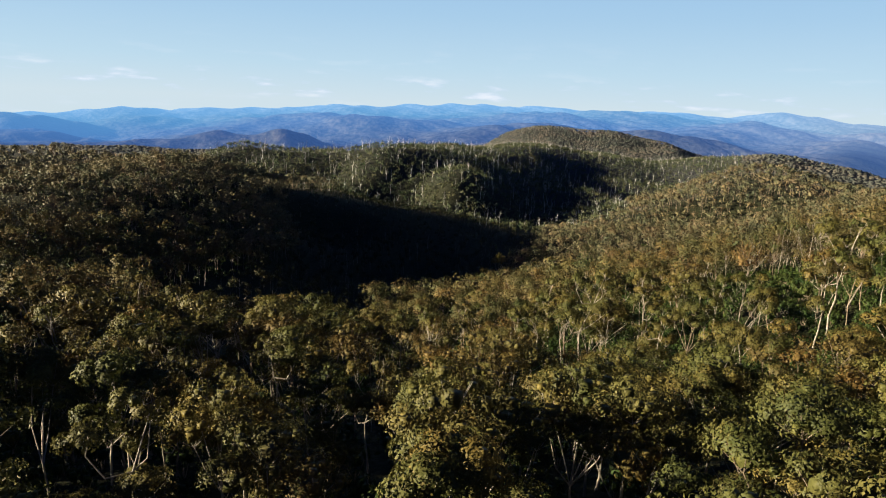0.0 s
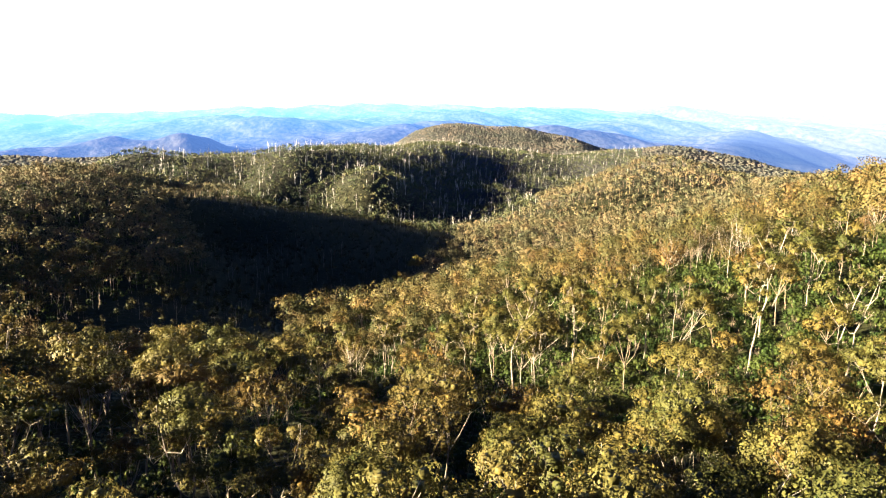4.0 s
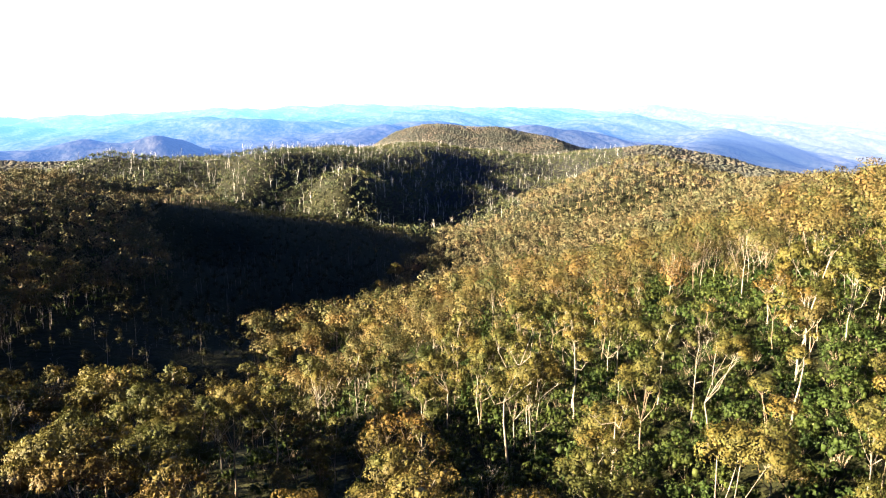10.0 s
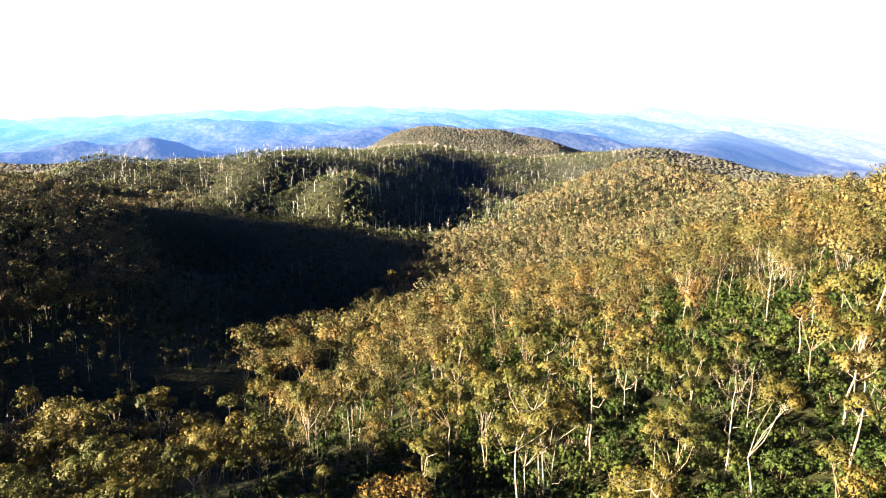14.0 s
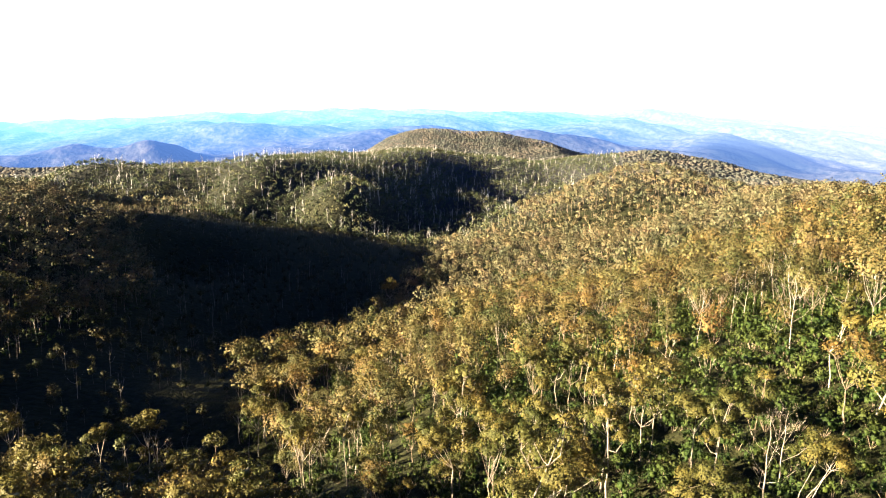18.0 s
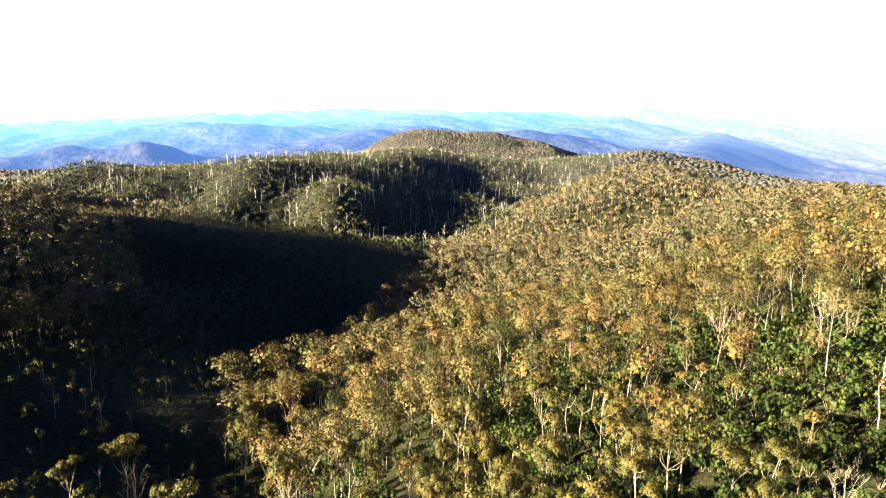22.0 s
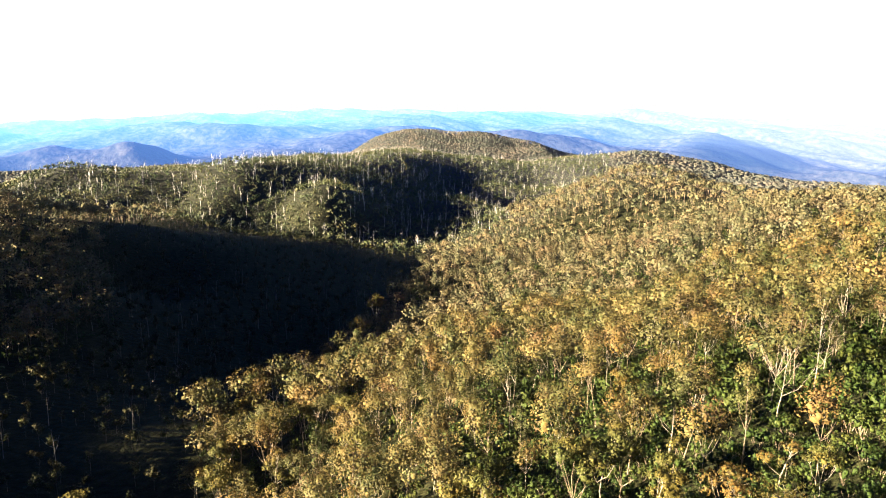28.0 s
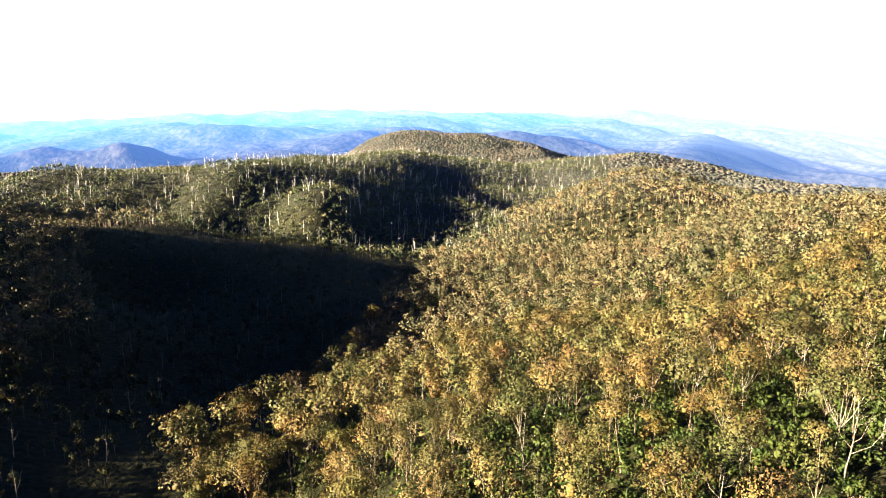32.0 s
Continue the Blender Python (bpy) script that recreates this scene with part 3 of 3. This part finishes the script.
def stand(name, label, category, places, kit, seed, heights, materials, sink=0.3):
    """Many trees in one object: wood and leaves of a few model trees set out over the land."""
    rng = np.random.RandomState(seed)
    x, y = places
    z = ground_z(x, y) - sink
    which = rng.randint(0, len(kit), len(x))
    turn = rng.rand(len(x)) * 2 * np.pi
    size = rng.uniform(0.8, 1.2, len(x)) * heights if isinstance(heights, np.ndarray) else rng.uniform(*heights, len(x))
    V, Q, N, M, T, base = [], [], [], [], [], 0
    tint = rng.rand(len(x))
    for k, model in enumerate(kit):
        sel = np.nonzero(which == k)[0]
        if not len(sel):
            continue
        c, s = np.cos(turn[sel])[:, None], np.sin(turn[sel])[:, None]
        for slot, piece in enumerate(model):
            if piece is None:
                continue
            v, q, n = piece
            sc = size[sel][:, None]
            X = (v[None, :, 0] * c - v[None, :, 1] * s) * sc + x[sel][:, None]
            Y = (v[None, :, 0] * s + v[None, :, 1] * c) * sc + y[sel][:, None]
            Z = v[None, :, 2] * sc + z[sel][:, None]
            V.append(np.stack([X, Y, Z], -1).reshape(-1, 3))
            N.append(np.stack([n[None, :, 0] * c - n[None, :, 1] * s, n[None, :, 0] * s + n[None, :, 1] * c, n[None, :, 2] + 0 * c], -1).reshape(-1, 3))
            T.append(np.repeat(tint[sel], len(v)))
            Q.append((q[None] + base + (np.arange(len(sel)) * len(v))[:, None, None]).reshape(-1, 4))
            M.append(np.full(len(Q[-1]), slot, np.int32))
            base += len(V[-1])
    me = raw_mesh(name, np.concatenate(V), np.concatenate(Q), np.concatenate(N), smooth=True)
    for m in materials:
        me.materials.append(m)
    me.attributes.new("tint", "FLOAT", "POINT").data.foreach_set("value", np.concatenate(T).astype(np.float32))
    me.polygons.foreach_set("material_index", np.concatenate(M))
    return tagged(new(name, me), label, category, kind="stuff")


rng = np.random.RandomState(11)


def burnt(x, y):
    """The spurs across the valley: low regrowth under bare standing trunks."""
    return (y > 800 + 0.9 * np.clip(x + 60, 0, None)) & (y < 2000) & (x < np.where(y < 1250, 45, 0.19 * y)) & (x > -700)


NEAR, MIDDLE, OUTER, LIMIT = 86, 330, 950, 2700

# near trees: each a thing of its own
STYLES = ("dome", "tall", "dome", "bent", "tall", "young", "dome", "tall", "bent", "dome")
LABELS = {
    "dome": "olive-leaved gum tree with a broad domed crown",
    "tall": "tall pale-trunked gum tree with sparse olive foliage",
    "bent": "leaning gum tree with forked limbs and olive leaves",
    "young": "young bushy gum tree with yellow-green leaves",
    "dead": "dead gum tree with bare bleached white branches",
    "russet": "gum tree with russet-brown dry foliage",
}


def tree_thing(style, seed, height, leaves, size, bark, leaf, label, thin=0.0):
    """A model tree: an empty at its foot with the trunk, each limb and the crown."""
    wood, crown = gum(np.random.RandomState(seed), height, style, leaves, size, 5, thin)
    ob = new("gum_tree" if leaves else "dead_tree")
    tagged(ob, label, "tree", "gum trees on the near slope" if leaves else "dead trees on the near slope")
    for k, (v, q, n) in enumerate(wood):
        nm = "limb" if k else "trunk"
        arm = new(nm, raw_mesh(nm, v, q, n, bark, True))
        arm.parent = ob
        if k and crown and crown[k - 1]:
            new("foliage", raw_mesh("foliage", *crown[k - 1], leaf, True)).parent = arm
    return ob


def plant(ob, x, y, height, turn):
    m = Matrix.Translation((x, y, float(ground_z(x, y)) - 0.3)) @ Matrix.Rotation(turn, 4, "Z")
    c = copy_thing(ob, m)
    s = height / 19
    c.scale = (s, s, s)
    return c


def model_set(seed, leaves, size):
    """Model trees 19 m high, by kind."""
    made = {}
    for k, (s, thin) in enumerate((("dome", 0.05), ("dome", 0.1), ("dome", 0.0), ("tall", 0.3), ("tall", 0.15), ("bent", 0.1), ("bent", 0.2), ("young", 0.0))):
        bark = brown_bark if k in (1, 7) else pale_bark
        made.setdefault(s, []).append(tree_thing(s, seed + k, 19, int(leaves * (0.75 if s == "tall" else 1)), size, bark, gum_leaf, LABELS[s], thin))
    made["russet"] = [tree_thing("dome", seed + 20, 19, int(leaves * 0.6), size, brown_bark, russet_leaf, LABELS["russet"], 0.2)]
    made["sparse"] = [tree_thing("tall", seed + 30 + k, 19, int(leaves * 0.4), size * 0.9, pale_bark, gum_leaf, "white-limbed gum tree with thin tufts of leaves", 0.35) for k in range(2)]
    made["dead"] = [tree_thing("dead", seed + 40 + k, 19, 0, size, pale_bark, None, LABELS["dead"]) for k in range(3)]
    return made


finest = model_set(220, 6200, 0.25)
fine = model_set(20, 3200, 0.34)
coarse = model_set(120, 1700, 0.46)

# trees that stand out, as (kind, x, y, height)
MARKED = (
    ("dead", 55, 194, 20), ("tall", 45, 145, 25), ("dead", 29.5, 142, 18), ("tall", 14, 156, 22), ("tall", 27, 151, 18), ("dead", -1.5, 103, 15), ("russet", -11, 117, 18),
    ("tall", 2, 138, 26), ("dead", 6, 139, 16), ("dome", -49, 137, 19), ("dome", -41, 141, 20), ("dome", -47, 151, 18.5), ("dome", -70, 155, 22), ("bent", -87, 157, 21),
    ("dome", -67, 289, 23), ("bent", -78, 280, 24), ("tall", -31, 192, 18), ("dome", -34, 248, 22), ("dead", 107, 312, 20.5),
    ("dead", 119, 277, 20), ("dome", 69, 200, 13), ("dome", 49, 128, 11), ("dead", 35, 150, 14.5), ("tall", 15, 165, 19), ("bent", 27, 160, 18),
)
MARKED_TOO = (
    ("russet", 19, 216, 21), ("dead", 47, 223, 18), ("dome", 26, 250, 15), ("tall", -7, 191, 22), ("dome", 39, 192, 11), ("dome", -76, 276, 18), ("dome", -5, 218, 14), ("dome", -81, 318, 19),
    ("dome", -44, 292, 19), ("dome", 2, 95, 15.5), ("dome", -53, 121, 20), ("dead", -36, 79, 12), ("dome", -40, 86, 13),
    ("dome", 21, 89, 13), ("dome", 29, 87, 14.5), ("dead", -63, 114, 14), ("bent", -37, 95, 13), ("dead", 58, 232, 19), ("sparse", 64, 215, 18), ("dome", 40, 97, 15), ("dome", 50, 90, 15.5), ("bent", 57, 103, 16), ("dome", 38, 111, 13), ("dome", 66, 98, 17), ("dome", 12, 101, 13),
)
EDGE_TREES = (
    ("dome", -91, 350, 21), ("dead", -76, 369, 23), ("bent", -103, 344, 20), ("dome", -97, 357, 19), ("russet", -86, 343, 20), ("dome", -76, 268, 22), ("dome", -100, 243, 23),
    ("dome", -112, 250, 17), ("dome", -71, 209, 18), ("bent", -93, 207, 18), ("dome", -53, 223, 14), ("bent", -46, 237, 12), ("dome", -67, 529, 27), ("dead", -70, 475, 24),
    ("dome", -72, 483, 24), ("dead", -34, 425, 22), ("dome", -60, 300, 19), ("dome", -84, 318, 18), ("tall", -58, 262, 22), ("dome", -88, 380, 20), ("dead", -88, 225, 15), ("dome", -129, 227, 17),
)
for kind, x, y, height in MARKED + MARKED_TOO + EDGE_TREES:
    pool = (finest if away(x, y) < 52 else fine if away(x, y) < 75 else coarse)[kind]
    plant(pool[rng.randint(len(pool))], x, y, height, rng.rand() * 6.28)
marked_x = np.array([m[1] for m in MARKED + MARKED_TOO + EDGE_TREES], float)
marked_y = np.array([m[2] for m in MARKED + MARKED_TOO + EDGE_TREES], float)


def clear_of_marked(x, y, room=6.5):
    return np.min(np.hypot(x[:, None] - marked_x, y[:, None] - marked_y), 1) > room


def open_slope(x, y):
    """The bushy slope where the gums stand far apart."""
    return (x > -10) & (x < 110) & (y > 104) & (y < 310)


def gully(x, y):
    """The gully below the slope, with few trees."""
    return (x <= -10) & (x > -36) & (y > 98 + 0.15 * np.abs(x)) & (y < 200)


def slope_edge(y):
    """Where the near slope's tall forest ends above the valley."""
    return np.interp(y, (165, 225, 268, 344, 380, 475, 530, 640), (-36, -52, -84, -110, -94, -78, -74, -50))


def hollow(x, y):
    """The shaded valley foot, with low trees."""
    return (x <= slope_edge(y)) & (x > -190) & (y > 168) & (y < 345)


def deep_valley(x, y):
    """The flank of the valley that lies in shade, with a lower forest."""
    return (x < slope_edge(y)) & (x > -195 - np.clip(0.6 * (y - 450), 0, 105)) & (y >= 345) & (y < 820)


def thinned(x, y, seed, sparse=0.8):
    chance = np.where(open_slope(x, y), sparse, np.where(gully(x, y), 0.75, np.where(hollow(x, y), 0.9, 1.0)))
    return np.random.RandomState(seed).rand(len(x)) < chance


nx, ny = scatter(7.7, 3, lambda x, y: ahead(x, y, 47) & (away(x, y) < NEAR) & thinned(x, y, 1, 0.45) & clear_of_marked(x, y, 5.5))
KINDS = ("dome",) * 5 + ("tall",) * 3 + ("bent",) * 3 + ("young",) * 2 + ("russet", "sparse", "dead")
for x, y in zip(nx, ny):
    near = away(x, y)
    kind = KINDS[rng.randint(len(KINDS))]
    if near < 45 and kind in ("dead", "sparse"):
        kind = "dome"
    pool = (finest if near < 42 else fine if near < 66 else coarse)[kind]
    plant(pool[rng.randint(len(pool))], x, y, rng.uniform(5, 8) if hollow(x, y) else rng.uniform(8, 13) if gully(x, y) else rng.uniform(18, 23) if -100 < x < -38 and 80 < y < 170 else rng.uniform(14, 21), rng.rand() * 6.28)
for made in (finest, fine, coarse):
    for ob in [o for pool in made.values() for o in pool]:
        for o in list(ob.children_recursive) + [ob]:
            bpy.data.objects.remove(o)

# stands further off
kit_mid = []
for k in range(8):
    kit_mid.append(stand_gum(np.random.RandomState(200 + k), 18.0, ("dome", "dome", "bent", "dome", "tall", "dome", "bent", "tall")[k], 250, 0.66, 1, 0.36))
kit_slope = [stand_gum(np.random.RandomState(200 + k), 18.0, ("dome", "dome", "bent", "dome", "tall", "dome", "bent", "tall")[k], 560, 0.44, 1, 0.27, 0.9) for k in range(8)]
kit_dead = [(joined(*gum(np.random.RandomState(300 + k), 17.0, "dead", 0, 1, 3, plain=True)[0]), None) for k in range(3)]
kit_snag = [(joined(*gum(np.random.RandomState(320 + k), 17.0, ("dead", "dead", "tall")[k % 3], 0, 1, 3, plain=True, stout=1.9)[0]), None) for k in range(6)]
kit_valley = [stand_gum(np.random.RandomState(360 + k), 18.0, STYLES[k], 55, 1.4, 1, 0.6) for k in range(5)]
kit_far = [stand_gum(np.random.RandomState(400 + k), 15.0, STYLES[k], 60, 1.1, 1, 0.4) for k in range(8)]
kit_farther, kit_dots, kit_regrowth = [], [], []
for k in range(6):
    r = np.random.RandomState(400 + k)
    heads = []
    for n in range(6):
        a, d = r.rand() * 6.28, 3.2 * math.sqrt(r.rand())
        heads.append(lump(r, (d * math.cos(a), d * math.sin(a), r.uniform(10.0, 13.0) - 0.4 * d), r.uniform(0.8, 1.5), 0.8, 1))
    spray = clump(r, (0, 0, 10.6), 3.7, 0.7, 34)
    kit_farther.append((tubes([(0, 0, 0, 0.3, 0, 12, 0.16, 0.1)], 3), rounded(joined(leaf_cards(r, *spray, 1.3, 0.9, stray=0.5), *heads), (0, 0, 9.0), 0.4)))
    v, q, n = lump(r, (r.normal(), r.normal(), 5.0 + 0.6 * r.normal()), r.uniform(3.3, 4.5), 0.45, 1)
    n = n * 0.4 + np.array([0, 0, 0.6])
    kit_dots.append((None, (v, np.array([ring for ring in q if v[ring][:, 2].mean() > 3.6]), n)))
    kit_regrowth.append((None, bush(r, 3.0, 2, 1.0, 2, 1)[1]))
kit_bush = [bush(np.random.RandomState(600 + k), 3.0, 84, 0.42, 5, 1) for k in range(8)]
kit_bush_far = [(None, bush(np.random.RandomState(650 + k), 3.0, 26, 0.8, 4, 1)[1]) for k in range(6)]

mx, my = scatter(8.9, 5, lambda x, y: ahead(x, y, 48) & (away(x, y) >= NEAR) & (away(x, y) < MIDDLE) & thinned(x, y, 2, 0.65) & clear_of_marked(x, y))
low = hollow(mx, my)
shady = deep_valley(mx, my) & ~low
open_wood = ~low & ~shady
pale = np.random.RandomState(8).rand(len(mx)) < 0.42
for mask, label, seed, bark in ((open_wood & pale, "dense olive gum forest with pale trunks on the slope", 31, pale_bark), (open_wood & ~pale, "dense olive gum forest with brown trunks on the slope", 51, brown_bark)):
    for nearer, kit in ((away(mx, my) < 190, kit_slope), (away(mx, my) >= 190, kit_mid)):
        some = mask & nearer
        stand("slope_forest", label, "forest", (mx[some], my[some]), kit, seed, np.random.RandomState(seed).uniform(0.72, 1.2, some.sum()), (bark, slope_leaf))
# the shaded valley gets the darkened copy of the leaves
stand("valley_trees", "low dark trees on the shaded valley floor", "forest", (mx[low], my[low]), kit_valley, 44, (0.3, 0.5), (brown_bark, shaded_leaf))
stand("valley_trees", "dark damp forest on the flank of the valley", "forest", (mx[shady], my[shady]), kit_valley, 45, (0.45, 0.68), (brown_bark, shaded_leaf))
dx, dy = scatter(30.0, 6, lambda x, y: ahead(x, y) & (away(x, y) >= NEAR) & (away(x, y) < 500))
stand("bare_trees", "bleached dead trees standing among the forest", "dead trees", (dx, dy), kit_dead, 32, (0.75, 1.1), (pale_bark, pale_bark))
for low, high, kit, seed in ((MIDDLE, 600, kit_far, 7), (600, OUTER, kit_farther, 27)):
    fx, fy = scatter(9.2 if low < 500 else 9.6, seed, lambda x, y: (ahead(x, y, 46, 38) & (away(x, y) >= low) & (away(x, y) < high) & ~burnt(x, y)))
    shady = deep_valley(fx, fy)
    stand("hill_forest", "olive eucalypt forest covering the hills", "forest", (fx[~shady], fy[~shady]), kit, seed + 30, (0.75, 1.35), (brown_bark, hill_leaf))
    stand("valley_trees", "dark damp forest deep in the valley", "forest", (fx[shady], fy[shady]), kit, seed + 31, np.where(fy[shady] > 580, 0.48, 0.62), (brown_bark, shaded_leaf))
sx, sy = scatter(16.0, 17, lambda x, y: ~ahead(x, y, 46, 38) & (away(x, y) > 150) & (away(x, y) < 420))
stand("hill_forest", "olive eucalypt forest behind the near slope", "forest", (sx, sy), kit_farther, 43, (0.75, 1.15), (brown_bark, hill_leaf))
sx, sy = scatter(9.0, 18, lambda x, y: ~ahead(x, y, 47, 38) & (away(x, y) > 14) & (away(x, y) < 150))
stand("slope_forest", "olive gum forest on the slope behind the start", "forest", (sx, sy), kit_farther, 46, (0.95, 1.35), (brown_bark, slope_leaf))
bx, by = scatter(8.4, 8, lambda x, y: ahead(x, y, 46, 38) & burnt(x, y))
stand("regrowth", "dark green regrowth shrubs over the far spurs", "shrubs", (bx, by), kit_regrowth, 34, (1.8, 4.0), (far_shrub_leaf, far_shrub_leaf))
bx, by = scatter(25.5, 9, lambda x, y: ahead(x, y, 46, 38) & burnt(x, y))
stand("bare_trees", "bare grey trunks standing over the far spurs", "dead trees", (bx, by), kit_snag, 35, (0.8, 1.3), (grey_bark, grey_bark))
ox, oy = scatter(9.2, 10, lambda x, y: ahead(x, y, 42, 41) & (away(x, y) >= OUTER) & (away(x, y) < np.where(x > 300, LIMIT + 500, LIMIT)) & ~burnt(x, y))
stand("far_forest", "grey-green forest over the distant hills", "forest", (ox, oy), kit_dots, 36, (0.95, 1.45), (grey_bark, hazy_leaf))

# undergrowth, thick on the open slope and thinner under the close forest
def bushy(x, y, seed):
    return open_slope(x, y) | (x > 0.35 * y) | (~hollow(x, y) & ~deep_valley(x, y) & (np.random.RandomState(seed).rand(len(x)) < 0.4))


def shrub_thing(seed):
    stems, leaves = bush(np.random.RandomState(seed), 3.0, 190, 0.32, 6, 1)
    ob = tagged(new("shrub"), "rounded bright green shrub on the open slope", "shrub", "shrubs on the open slope")
    new("stem", raw_mesh("stem", *stems, brown_bark)).parent = ob
    new("foliage", raw_mesh("foliage", *leaves, shrub_leaf, True)).parent = ob
    return ob


shrubs = [shrub_thing(700 + k) for k in range(6)]


def picked(x, y):
    """The stretch of open slope where each shrub is a thing of its own."""
    return (x > 18) & (x < 62) & (y > 118) & (y < 178)


ux, uy = scatter(3.3, 12, lambda x, y: ahead(x, y, 46) & (away(x, y) < 110) & bushy(x, y, 4))
near = picked(ux, uy)
for x, y in zip(ux[near], uy[near]):
    s = rng.uniform(0.7, 1.5)
    m = Matrix.Translation((x, y, float(ground_z(x, y)) - 0.1)) @ Matrix.Rotation(rng.rand() * 6.28, 4, "Z")
    copy_thing(shrubs[rng.randint(6)], m).scale = (s, s, s)
for ob in shrubs:
    for o in list(ob.children_recursive) + [ob]:
        bpy.data.objects.remove(o)
stand("undergrowth", "dense bright green undergrowth of rounded shrubs", "shrubs", (ux[~near], uy[~near]), kit_bush, 37, (0.8, 1.6), (brown_bark, bush_leaf), sink=0.1)
ux, uy = scatter(3.5, 13, lambda x, y: ahead(x, y, 44) & (away(x, y) >= 110) & (away(x, y) < 250) & bushy(x, y, 5))
stand("undergrowth", "green undergrowth between the trees of the slope", "shrubs", (ux, uy), kit_bush_far, 38, (0.9, 1.7), (bush_leaf, bush_leaf), sink=0.1)
ux, uy = scatter(5.0, 19, lambda x, y: ~ahead(x, y, 46) & (away(x, y) < 130))
stand("undergrowth", "green undergrowth beside the near slope", "shrubs", (ux, uy), kit_bush_far, 40, (0.9, 1.7), (bush_leaf, bush_leaf), sink=0.1)
kit_low = [(None, bush(np.random.RandomState(680 + k), 3.0, 4, 1.0, 2, 1)[1]) for k in range(5)]
ux, uy = scatter(6.6, 14, lambda x, y: ahead(x, y, 42) & (away(x, y) >= 250) & (away(x, y) < 520) & ~hollow(x, y) & ~deep_valley(x, y))
stand("undergrowth", "olive-green undergrowth below the hill forest", "shrubs", (ux, uy), kit_low, 39, (1.2, 2.2), (bush_leaf, bush_leaf), sink=0.1)
